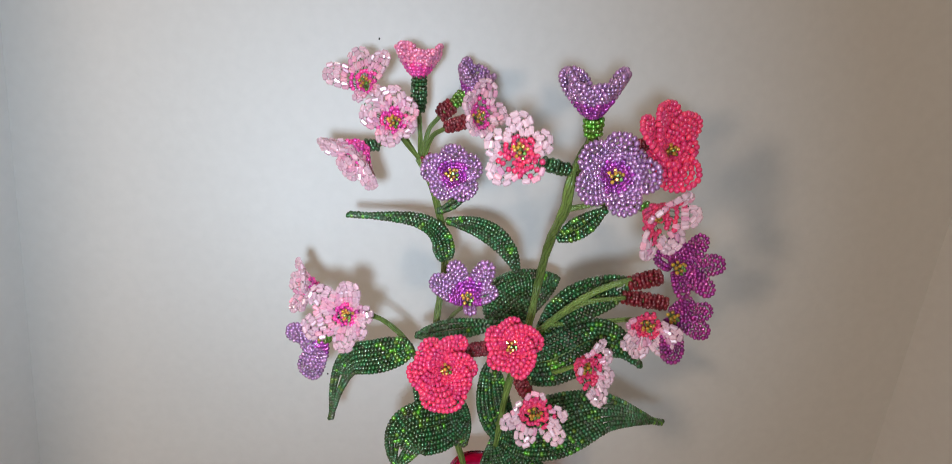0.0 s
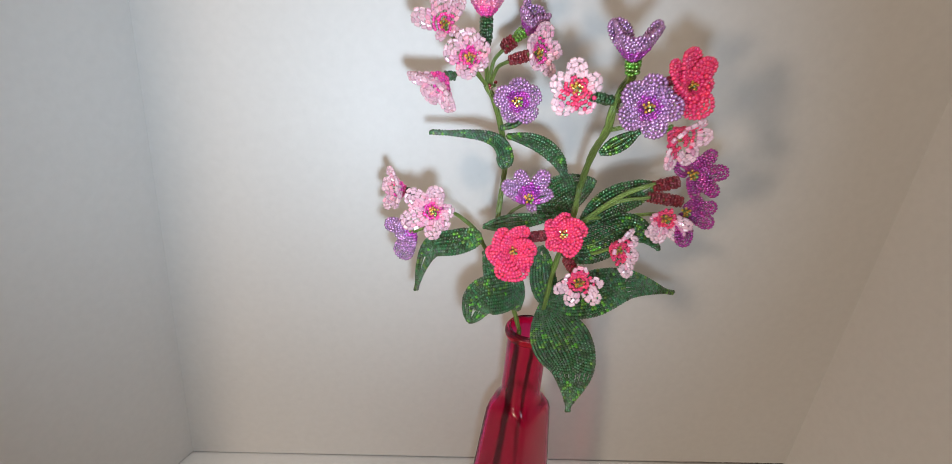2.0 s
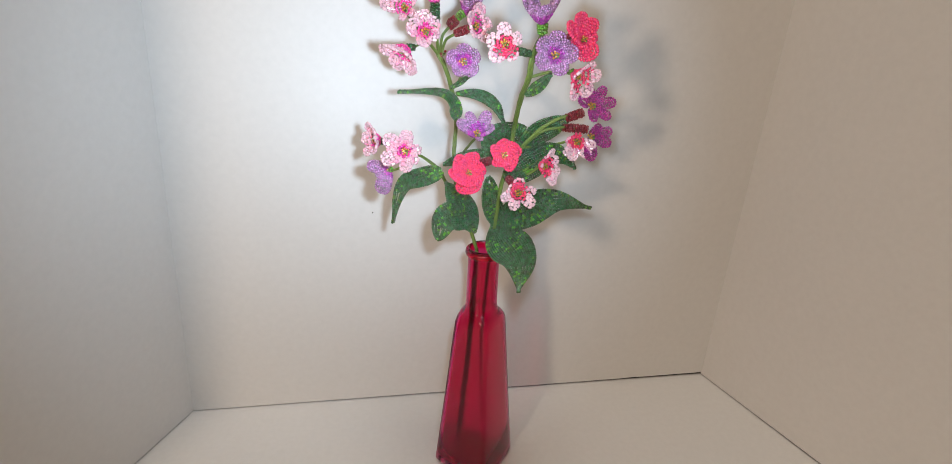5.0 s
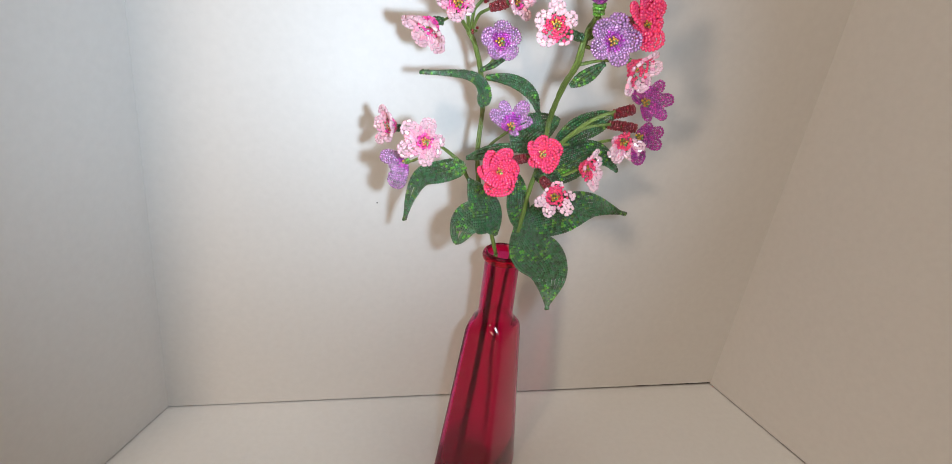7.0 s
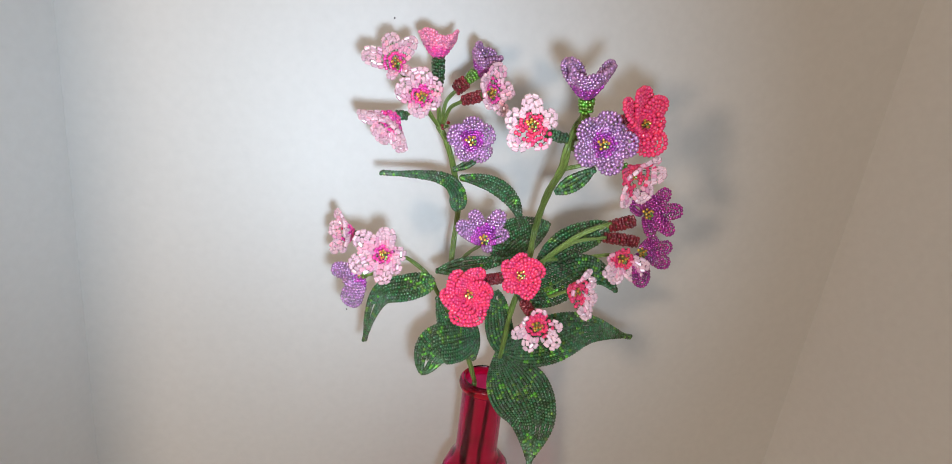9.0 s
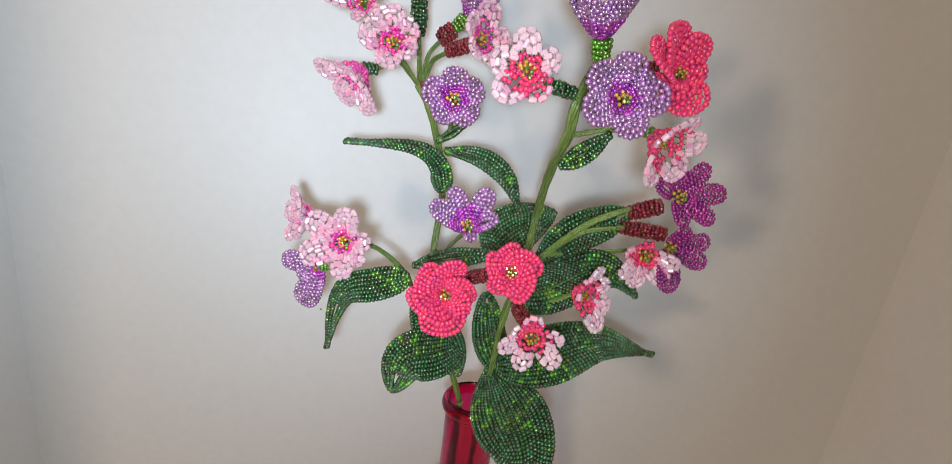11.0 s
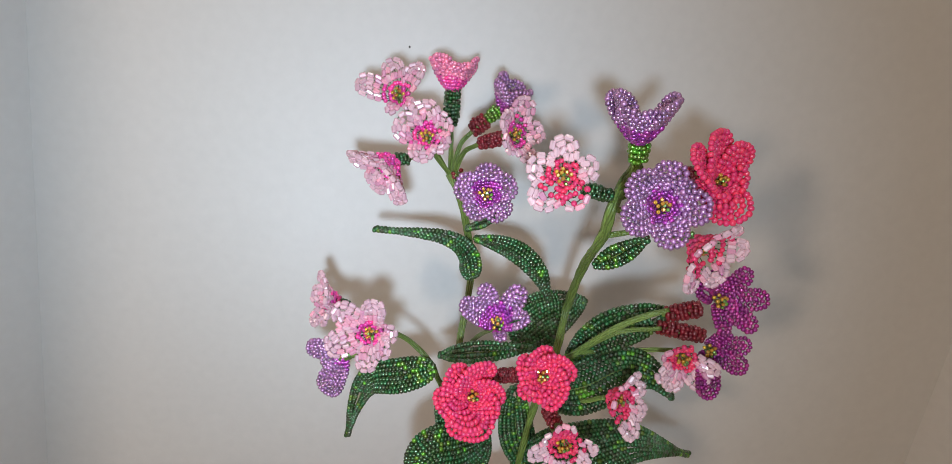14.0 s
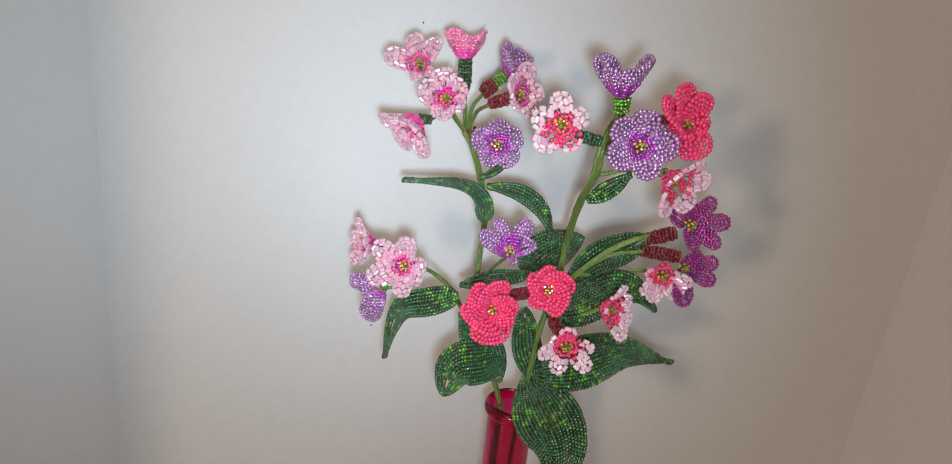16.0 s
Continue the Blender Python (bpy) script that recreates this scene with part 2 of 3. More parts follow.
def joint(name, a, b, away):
    """An added dark strip behind a board's lower edge, standing in for the gap's shade."""
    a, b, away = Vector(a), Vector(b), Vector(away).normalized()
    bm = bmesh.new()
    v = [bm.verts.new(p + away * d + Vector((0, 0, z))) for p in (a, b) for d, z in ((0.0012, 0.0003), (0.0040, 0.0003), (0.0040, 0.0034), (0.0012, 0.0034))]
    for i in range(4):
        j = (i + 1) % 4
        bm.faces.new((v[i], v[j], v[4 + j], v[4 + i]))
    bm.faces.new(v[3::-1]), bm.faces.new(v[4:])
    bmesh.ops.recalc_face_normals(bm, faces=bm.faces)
    return tagged(part(name, bm, DARK, None), "added dark strip standing in for shade under a board", "trim", kind="structure")


# plain room that closes the place
for name, low, high in (("wall_1", (-1.65, -1.65, 0), (1.65, -1.6, 2)), ("wall_2", (-1.65, 1.4, 0), (1.65, 1.45, 2)), ("wall_3", (-1.65, -1.6, 0), (-1.6, 1.4, 2)), ("wall_4", (1.6, -1.6, 0), (1.65, 1.4, 2)), ("ceiling", (-1.65, -1.65, 2), (1.65, 1.45, 2.05))):
    tagged(box(name, low, high, SHELL), "plain painted room surface out of view", "wall" if "wall" in name else "ceiling", kind="structure")


joint("gap_shade_1", bl, br, (0, 1, 0))
joint("gap_shade_2", bl, bl + LEFT_OUT * 0.295, (-0.9, 0.42, 0))
joint("gap_shade_3", br, br + RIGHT_OUT * 0.395, (0.95, 0.31, 0))


# small black marks on the board behind
def speck(x, z, r):
    bm = bmesh.new()
    bmesh.ops.create_icosphere(bm, subdivisions=2, radius=r, matrix=Matrix.Translation((x, back_y(z) - SKEW * (right_x(z) - x) / (right_x(z) - left_x(z)), z)) @ Matrix.Diagonal((1, 0.3, 1.2, 1)))
    tagged(part("speck", bm, SPECK, None), "tiny black speck on the white board", "speck", "specks on the board")


speck(-0.0513, 0.3427, 0.0004)
speck(-0.0720, 0.1803, 0.00045)


# ---- the red glass bottle ----
def bottle(place, turn):
    """A four-sided tapering bottle with rounded edges, a round neck and a rolled rim, open and hollow."""
    def ring(z, r, square):
        """square 0: a circle of radius r; 1: a rounded square of half diagonal r."""
        out = []
        for i in range(64):
            w = math.tau * i / 64
            c, s = abs(math.cos(w)), abs(math.sin(w))
            p = 1.0 + (1 - square) * 1.0 + 0.16 * square
            k = (c ** p + s ** p) ** (-1 / p)
            out.append(Vector((math.cos(w + turn) * k * r, math.sin(w + turn) * k * r, z)))
        return out

    outer = [(0.0, 0.0265, 1), (0.0006, 0.0287, 1), (0.0022, 0.0300, 1), (0.006, 0.0299, 1), (0.035, 0.0270, 1), (0.07, 0.0235, 1), (0.10, 0.0206, 1), (0.118, 0.0189, 1), (0.1262, 0.0180, 0.95),
             (0.1300, 0.0168, 0.8), (0.1328, 0.0146, 0.45), (0.1345, 0.0125, 0.15), (0.1365, 0.0112, 0.03), (0.140, 0.0107, 0), (0.16, 0.0105, 0), (0.1800, 0.0104, 0), (0.1812, 0.0102, 0), (0.1818, 0.0098, 0)]
    inner = [(0.1814, 0.0094, 0), (0.1795, 0.0089, 0), (0.176, 0.0088, 0), (0.16, 0.0088, 0), (0.142, 0.0089, 0), (0.1380, 0.0094, 0.05), (0.1335, 0.0115, 0.4), (0.1290, 0.0146, 0.8), (0.1240, 0.0161, 0.95), (0.10, 0.0187, 1), (0.07, 0.0216, 1), (0.035, 0.0251, 1), (0.008, 0.0276, 1), (0.0055, 0.0262, 1), (0.0048, 0.018, 1)]
    bm = bmesh.new()
    rings = [[bm.verts.new(p) for p in ring(*r)] for r in outer + inner]
    for k, (a, b) in enumerate(zip(rings, rings[1:])):
        for i in range(64):
            j = (i + 1) % 64
            face = bm.faces.new((a[i], a[j], b[j], b[i]))
            face.smooth, face.material_index = True, int(k >= len(outer))
    bm.faces.new(rings[0][::-1])
    bm.faces.new(rings[-1]).material_index = 1
    ob = part("bottle_vase", bm, [GLASS, GLASS_IN], None)
    ob.location = place
    rim = bmesh.new()
    loops = []
    for i in range(48):
        w = math.tau * i / 48
        loops.append([rim.verts.new(((0.01075 + 0.0016 * math.cos(v)) * math.cos(w), (0.01075 + 0.0016 * math.cos(v)) * math.sin(w), 0.1785 + 0.0024 * math.sin(v))) for v in (math.tau * j / 12 for j in range(12))])
    for i in range(48):
        for j in range(12):
            rim.faces.new((loops[i][j], loops[(i + 1) % 48][j], loops[(i + 1) % 48][(j + 1) % 12], loops[i][(j + 1) % 12])).smooth = True
    bmesh.ops.recalc_face_normals(rim, faces=rim.faces)
    part("rim", rim, GLASS, ob, "rolled ruby glass rim")
    return tagged(ob, "tall tapering four-sided bottle vase of clear ruby-red glass", "vase")


bottle((0.0012, 0.006, 0.0004), radians(4)).cycles.is_caustics_caster = True
for name in ("wall_north", "floor"):
    bpy.data.objects[name].cycles.is_caustics_receiver = True
for name in ("room_lamp", "phone_light"):
    bpy.data.lights[name].cycles.is_caustics_light = True


# ---- beaded flowers ----
R = 0.00080


def frame_of(way, spin):
    way = Vector(way).normalized()
    a = Vector((0, 0, 1)).cross(way)
    a = a.normalized() if a.length > 0.05 else Vector((1, 0, 0))
    b = way.cross(a)
    c, s = math.cos(spin), math.sin(spin)
    return way, a * c + b * s, b * c - a * s


KINDS = {
    "pale": (PALE, MAGENTA, "cut", "pale pink cut-glass bead blossom with a magenta throat"),
    "white": (WHITE, CORAL, "cut", "blush-white cut-glass bead blossom with a coral throat"),
    "pink": (HOT, MAGENTA, "round", "rose-pink glass bead blossom"),
    "coral": (CORAL, CORAL, "round", "satin coral-red glass bead blossom"),
    "lavender": (LAVENDER, VIOLET, "round", "silver-lined lavender glass bead blossom"),
    "plum": (PLUM, PLUM, "loops", "deep plum glass bead blossom with open looped petals"),
}


def blossom(parent, kind, centre, way, length, flare=85, petals=5, spin=0.0, wide=0.42, start=22, core=0.46, tuft=11):
    """A blossom of looped bead petals round a throat; flare is the angle at which the tips lean out from its axis."""
    outer, inner, style, label = KINDS[kind]
    centre = Vector(centre)
    way, a, b = frame_of(way, spin)
    heart = Beads()
    # stamens: a tuft of small gold and green beads
    for k in range(tuft):
        w, rr = k * 2.4, 0.00066 * math.sqrt(k)
        p = centre + (a * math.cos(w) + b * math.sin(w)) * rr + way * (0.0030 - 0.00025 * k + random.uniform(0, 0.0012))
        heart.bead(p, way, 0.00058, 0 if k % 5 else 1)
        heart.tube([centre - way * 0.002, p], 0.00018, 0.00018, 2, 5)
    body = heart.make("blossom", [GOLD, LIME, THREAD], parent, label)
    if isinstance(petals, int):
        petals = [(360 * k / petals + random.uniform(-5, 5), random.uniform(0.93, 1.07)) for k in range(petals)]
    for angle, share, *deep in petals:
        throat = deep[0] if deep else core
        w = radians(angle)
        out = a * math.cos(w) + b * math.sin(w)
        side = way.cross(out)
        grow = length * share
        tight = kind == "coral"
        lean = flare + (random.uniform(-16, 16) if tight else random.uniform(-9, 9))
        twist = random.uniform(0.45, 0.75) if tight else random.uniform(-0.16, 0.16)
        cup = 30 if kind in ("lavender", "pink") and flare < 60 else 0

        def surface(s, v):
            """s along the petal from 0 to 1, v across in metres."""
            along, rise, n = 0.0, 0.0, 10
            for i in range(n):
                u = (i + 0.5) / n * s
                phi = radians(start + (lean - start) * u ** 0.75 - cup * u ** 3)
                along += math.sin(phi) * grow * s / n
                rise += math.cos(phi) * grow * s / n
            phi = radians(start + (lean - start) * s ** 0.75 - cup * s ** 3)
            normal = way * math.sin(phi) - out * math.cos(phi)
            bow = 9.0 * v * v / (0.4 * grow / 0.006) * 4
            return centre - way * 0.0015 + out * (0.0011 + along) + way * rise + side * v + normal * (bow + twist * v)

        half = wide * grow
        size = R * (1.06 if kind == "coral" else 0.88 if style == "loops" else 1.0)
        r = R * 1.02 if style == "cut" else size
        step = {"cut": 0.0025, "round": 1.66 * size, "loops": 1.7 * size}[style]
        row = {"cut": 1.95 * r, "round": 1.9 * size, "loops": 2.15 * size}[style]
        bd = Beads()
        loops = max(1, round((half + 0.1 * row) / row))
        for j in range(loops):
            h = half - r - j * row
            if h < 0.3 * r:
                h = 0.3 * r
            tip = 1 - (r + j * row * 0.9) / grow
            if tip < 0.35:
                break
            path = []
            for i in range(41):
                w = math.pi * 2 * i / 40
                s = 0.06 + (tip - 0.06) * (0.5 - 0.5 * math.cos(w))
                round_tip = math.copysign(abs(math.sin(w)) ** 0.8, math.sin(w))
                v = h * round_tip * (0.55 + 0.45 * s / tip)
                path.append(surface(s, v))
            for q, d in march(path, step):
                q = q + Vector((random.uniform(-1, 1), random.uniform(-1, 1), random.uniform(-1, 1))) * (0.2 if style == "cut" else 0.12) * R
                s = (q - centre).length / grow
                near = s < throat + random.uniform(-0.06, 0.06)
                if style == "cut" and not near:
                    blush = random.random() < (0.85 if kind == "pale" else 0.6) - 2.0 * (s - throat)
                    bd.cut(q, d, r, 0.00117, 3 if blush else 0)
                elif style == "cut":
                    bd.bead(q, d, R, 1)
                else:
                    bd.bead(q, d, size, 1 if near else 0)
            bd.tube(path[::2], 0.00016, 0.00016, 2, 4)
        bd.make("petal", [outer, inner, WIRE, ROSE], body)
    return body


def calyx(body, p0, p1, r, mat, label=""):
    """A sleeve of bead columns round a flower's neck."""
    p0, p1 = Vector(p0), Vector(p1)
    way, a, b = frame_of(p1 - p0, 0.3)
    bd = Beads()
    n = max(5, int(math.tau * r / (1.9 * R)))
    length = (p1 - p0).length
    for i in range(n):
        w = math.tau * i / n
        d = a * math.cos(w) + b * math.sin(w)
        for k in range(max(1, int(length / (1.62 * R)))):
            along = (k + 0.5) * 1.62 * R
            bulge = 0.72 + 0.28 * math.sin(math.pi * min(1.0, along / max(length, 1e-6) + 0.08)) + random.uniform(-0.1, 0.12)
            shift = way * random.uniform(-0.3, 0.3) * R + d.cross(way) * random.uniform(-0.3, 0.3) * R
            bd.bead(p0 + way * along + d * (r - R) * bulge + shift, way + d * random.uniform(-0.3, 0.3), R * random.uniform(0.9, 1.06))
    bd.tube([p0, p1], max(r - 1.6 * R, 0.0006), 0.0007, 1)
    bd.make("calyx", [mat, THREAD], body, label)


def leaf(parent, pts, half, facing, peak=0.4, fold=0.25, tint=0, sharp=0.8, curl=0.0, loose=False):
    """A leaf of bead rows along a thread-wrapped midrib."""
    mid = spline(pts, 60)
    facing = Vector(facing).normalized()
    k0 = math.log(0.5) / math.log(peak)
    rows = max(1, math.ceil((half - R) / (1.80 * R)))
    frames = []
    for i, p in enumerate(mid):
        t = (mid[min(i + 1, 60)] - mid[max(i - 1, 0)]).normalized()
        s = t.cross(facing).normalized()
        frames.append((p, s, s.cross(t)))

    def width(s):
        return max(half * (math.sin(math.pi * min(max(s, 0.0), 1.0) ** k0)) ** sharp, 1.2 * R)

    def at(i, v):
        p, s, n = frames[i]
        return p + s * v + n * (fold * abs(v) + curl * v)

    bd, strung = Beads(), []
    for sign in (-1, 1):
        for j in range(rows):
            share = (j + 0.62) / (rows - 0.38) if rows > 1 else 1.0
            path = [at(i, sign * min(share, 1.0) * (width(i / 60) - R * 0.6)) for i in range(61)]
            wobble = random.random() * 9
            for q, d in march(path, 1.70 * R):
                i = min(range(0, 61, 2), key=lambda i: (mid[i] - q).length_squared)
                if j < rows - 1 and width(i / 60) / rows < 1.2 * R and (rows - 1 - j) % 2:
                    continue
                # lime beads in noisy patches colour in the leaf's bright reflections
                pick = 0.5 * noise.noise(q * 95 + Vector((tint, wobble * 0.02, 0))) + random.uniform(-0.42, 0.42)
                if loose:
                    strung.append((q, d, pick > 0.42))
                else:
                    bd.bead(q, d, 1.12 * R, 1 if pick > 0.37 else 0)
    if loose:
        bd.tube([p - n * 0.0013 for p, s, n in frames[:54:2]], 0.0010, 0.0004, 0, 7, 0.05)
        body = bd.make("leaf", [THREAD], parent, "leaf of iridescent dark green seed beads")
        shapes = []
        for mat in (GREEN_LOOSE, LIME_GLINT_LOOSE):
            one = Beads()
            one.bead(Vector(), Vector((0, 0, 1)), 1.12 * R)
            shapes.append(one.make("bead", [mat], body))
        for q, d, lime in strung:
            ob = new("bead", shapes[lime].data)
            ob.parent = body
            ob.matrix_basis = Matrix.LocRotScale(q, d.to_track_quat("Z", "Y") @ Euler((random.uniform(-.15, .15), random.uniform(-.15, .15), random.uniform(0, 6))).to_quaternion(), Vector((1, 1, 1)) * random.uniform(0.94, 1.07))
        for ob in shapes:
            bpy.data.objects.remove(ob)
        return body
    body = bd.make("leaf", [GREEN, LIME], parent, "leaf of iridescent dark green seed beads")
    rib = Beads()
    rib.tube([p - n * 0.0013 for p, s, n in frames[:54:2]], 0.0010, 0.0004, 0, 7, 0.05)
    rib.make("midrib", [THREAD], body, "dull green thread-wrapped rib")
    return body


def stem(parent, pts, r0, r1, name="branch"):
    bd = Beads()
    path = spline(pts, 12 * (len(pts) - 1))
    bd.tube(path, 0.8 * r0, 0.8 * r1, 0, 8)
    # lightly twisted strands of thread round the wire
    n, run, side, rails = len(path), 0.0, None, [[] for _ in range(7)]
    for k, p in enumerate(path):
        way = (path[min(k + 1, n - 1)] - path[max(k - 1, 0)]).normalized()
        side = (side - way * side.dot(way)).normalized() if side else way.orthogonal().normalized()
        other = way.cross(side)
        run += (p - path[k - 1]).length if k else 0.0
        r = r0 + (r1 - r0) * k / (n - 1)
        for i, rail in enumerate(rails):
            w = math.tau * i / 7 + run * 40 + 0.25 * math.sin(run * 700 + i * 2.1)
            rail.append(p + (side * math.cos(w) + other * math.sin(w)) * r * (0.72 + 0.08 * math.sin(i * 1.7 + run * 400)))
    for rail in rails:
        bd.tube(rail, 0.36 * r0, 0.36 * r1, 0, 6)
    return bd.make(name, [THREAD], parent, "stem wrapped in green thread")


def spray(name, label):
    ob = new(name)
    ob.empty_display_size = 0.01
    return tagged(ob, label, "bead flower", "bead flower sprays in the vase")


ROOT_A = spray("beaded_flower_spray", "spray of pink, lavender and coral bead flowers with green leaves")
ROOT_B = spray("beaded_flower_spray", "spray of lavender, coral, blush-white and plum bead flowers with leaves")

# stems of the first spray
stem(ROOT_A, [(-0.012, 0.004, 0.012), (-0.0065, 0.002, 0.11), (-0.0046, 0.0025, 0.160), (-0.0043, 0.0025, 0.1819)], 0.0021, 0.0011, "stem")
stem(ROOT_A, [(-0.0043, 0.0025, 0.1819), (-0.0123, 0.0005, 0.2067), (-0.0178, 0.0025, 0.2213), (-0.0198, 0.0105, 0.2401), (-0.0182, 0.0175, 0.2651), (-0.0219, 0.0155, 0.2836), (-0.0263, 0.0145, 0.2957), (-0.0299, 0.0145, 0.3019)], 0.0011, 0.0013, "stem")
stem(ROOT_A, [(-0.0150, 0.0025, 0.2146), (-0.0251, 0.0025, 0.2283), (-0.0296, 0.0025, 0.2364), (-0.0372, 0.0055, 0.2422), (-0.0439, 0.0025, 0.2468), (-0.0481, -0.0025, 0.2492)], 0.0011, 0.0008)
stem(ROOT_A, [(-0.0295, 0.0145, 0.3015), (-0.0345, 0.0105, 0.3074), (-0.0384, 0.0055, 0.3123)], 0.0008, 0.0007)
stem(ROOT_A, [(-0.0295, 0.0155, 0.3008), (-0.0302, 0.0205, 0.3097), (-0.0311, 0.0205, 0.3182)], 0.0009, 0.0007)
stem(ROOT_A, [(-0.0299, 0.0155, 0.3014), (-0.0365, 0.0145, 0.3082), (-0.0443, 0.0105, 0.3056)], 0.0007, 0.0006)
stem(ROOT_A, [(-0.0289, 0.0155, 0.3014), (-0.0272, 0.0185, 0.3113), (-0.0229, 0.0175, 0.3174)], 0.0008, 0.0007)
stem(ROOT_A, [(-0.0282, 0.0155, 0.3015), (-0.0257, 0.0125, 0.3099), (-0.0205, 0.0085, 0.3140)], 0.0008, 0.0007)
stem(ROOT_A, [(-0.0299, 0.0155, 0.3014), (-0.0392, 0.0185, 0.3135), (-0.0479, 0.0145, 0.3233)], 0.0007, 0.0006)
stem(ROOT_A, [(-0.0218, 0.0155, 0.2825), (-0.0179, 0.0075, 0.2891), (-0.0190, -0.0035, 0.2975)], 0.0008, 0.0007)
stem(ROOT_A, [(-0.0175, 0.0125, 0.2371), (-0.0144, 0.0025, 0.2481), (-0.0111, -0.0175, 0.2616)], 0.0008, 0.0007)
stem(ROOT_A, [(-0.0123, 0.0005, 0.2067), (-0.0151, -0.0095, 0.2296), (-0.0172, -0.0245, 0.2429)], 0.0009, 0.0007)
stem(ROOT_A, [(-0.0439, 0.0025, 0.2468), (-0.0556, 0.0105, 0.2492), (-0.0650, 0.0135, 0.2510)], 0.0007, 0.0006)
stem(ROOT_A, [(-0.0445, 0.0025, 0.2463), (-0.0522, 0.0045, 0.2377), (-0.0589, 0.0005, 0.2365)], 0.0007, 0.0006)

# stems of the second spray
stem(ROOT_B, [(0.009, 0.014, 0.03), (0.0035, 0.008, 0.11), (0.0035, 0.004, 0.155), (0.0049, 0.0025, 0.1814)], 0.0010, 0.0010, "stem")
stem(ROOT_B, [(0.0049, 0.0025, 0.1814), (0.0053, -0.0055, 0.2051), (0.0063, -0.0095, 0.2276), (0.0112, -0.0075, 0.2485), (0.0149, 0.0025, 0.2616), (0.0147, -0.0095, 0.2811), (0.0150, -0.0235, 0.2957), (0.0148, -0.0275, 0.3047), (0.0183, -0.0235, 0.3112), (0.0195, -0.0275, 0.3173)], 0.0010, 0.0017, "stem")
stem(ROOT_B, [(0.0112, -0.0095, 0.2461), (0.0154, -0.0175, 0.2558), (0.0225, -0.0235, 0.2669), (0.0306, -0.0255, 0.2732), (0.0377, -0.0255, 0.2760)], 0.0011, 0.0008)
stem(ROOT_B, [(0.0154, -0.0175, 0.2558), (0.0245, -0.0235, 0.2664), (0.0375, -0.0235, 0.2692)], 0.0008, 0.0007)
stem(ROOT_B, [(0.0147, -0.0275, 0.3029), (0.0150, -0.0275, 0.3061), (0.0125, -0.0295, 0.3081)], 0.0008, 0.0007)
stem(ROOT_B, [(0.0157, -0.0275, 0.3047), (0.0228, -0.0275, 0.3035), (0.0243, -0.0355, 0.3077)], 0.0008, 0.0007)
stem(ROOT_B, [(0.0163, -0.0255, 0.3070), (0.0248, -0.0255, 0.3117), (0.0299, -0.0295, 0.3160)], 0.0008, 0.0007)
stem(ROOT_B, [(0.0150, -0.0235, 0.2957), (0.0267, -0.0255, 0.2989), (0.0351, -0.0335, 0.2996)], 0.0008, 0.0007)
stem(ROOT_B, [(0.0110, -0.0095, 0.2472), (0.0064, -0.0175, 0.2466), (0.0019, -0.0315, 0.2557)], 0.0008, 0.0007)
stem(ROOT_B, [(0.0112, -0.0095, 0.2415), (0.0174, -0.0175, 0.2389), (0.0233, -0.0275, 0.2469)], 0.0008, 0.0007)
stem(ROOT_B, [(0.0105, -0.0095, 0.2368), (0.0086, -0.0225, 0.2352), (0.0097, -0.0335, 0.2357)], 0.0008, 0.0007)
stem(ROOT_B, [(0.0154, -0.0175, 0.2558), (0.0327, -0.0125, 0.2556), (0.0445, -0.0195, 0.2606)], 0.0008, 0.0007)

# leaves of the first spray
leaf(ROOT_A, [(-0.0178, 0.0155, 0.2648), (-0.0213, 0.0105, 0.2752), (-0.0304, 0.0055, 0.2818), (-0.0531, 0.0085, 0.2814)], 0.0038, (-0.09, -0.80, 0.60), 0.24, 0.35, 1)
leaf(ROOT_A, [(-0.0188, 0.0145, 0.2802), (-0.0073, 0.0035, 0.2805), (0.0013, -0.0035, 0.2762), (0.0074, -0.0025, 0.2664)], 0.0040, (0.11, -0.72, 0.69), 0.45, 0.35, 2)
leaf(ROOT_A, [(-0.0280, -0.0015, 0.2366), (-0.0396, -0.0030, 0.2335), (-0.0494, 0.0010, 0.2288), (-0.0546, 0.0045, 0.2170), (-0.0577, 0.0075, 0.2000)], 0.0057, (-0.19, -0.82, 0.54), 0.26, 0.3, 3, 0.8)
leaf(ROOT_A, [(-0.0063, 0.0005, 0.2096), (-0.0166, -0.0095, 0.2114), (-0.0267, -0.0155, 0.2118), (-0.0312, -0.0135, 0.1972)], 0.0089, (-0.09, -0.86, 0.51), 0.45, 0.15, 4, 0.55)
leaf(ROOT_A, [(-0.0056, 0.0025, 0.1943), (-0.0152, -0.0035, 0.2131), (-0.0263, -0.0075, 0.2317)], 0.0082, (0.02, -0.93, 0.37), 0.5, 0.2, 5)
leaf(ROOT_A, [(-0.0270, 0.0025, 0.2397), (-0.0134, -0.0075, 0.2475), (0.0024, -0.0115, 0.2526)], 0.0035, (-0.09, -0.77, 0.64), 0.45, 0.3, 6)
# leaves of the second spray
leaf(ROOT_B, [(-0.0004, 0.0065, 0.2442), (0.0095, 0.0135, 0.2525), (0.0264, 0.0205, 0.2586)], 0.0098, (0.02, -0.89, 0.46), 0.42, 0.1, 7, 0.7)
leaf(ROOT_B, [(0.0147, -0.0205, 0.2855), (0.0205, -0.0255, 0.2917), (0.0245, -0.0335, 0.2992)], 0.0030, (0.02, -0.89, 0.46), 0.45, 0.3, 8)
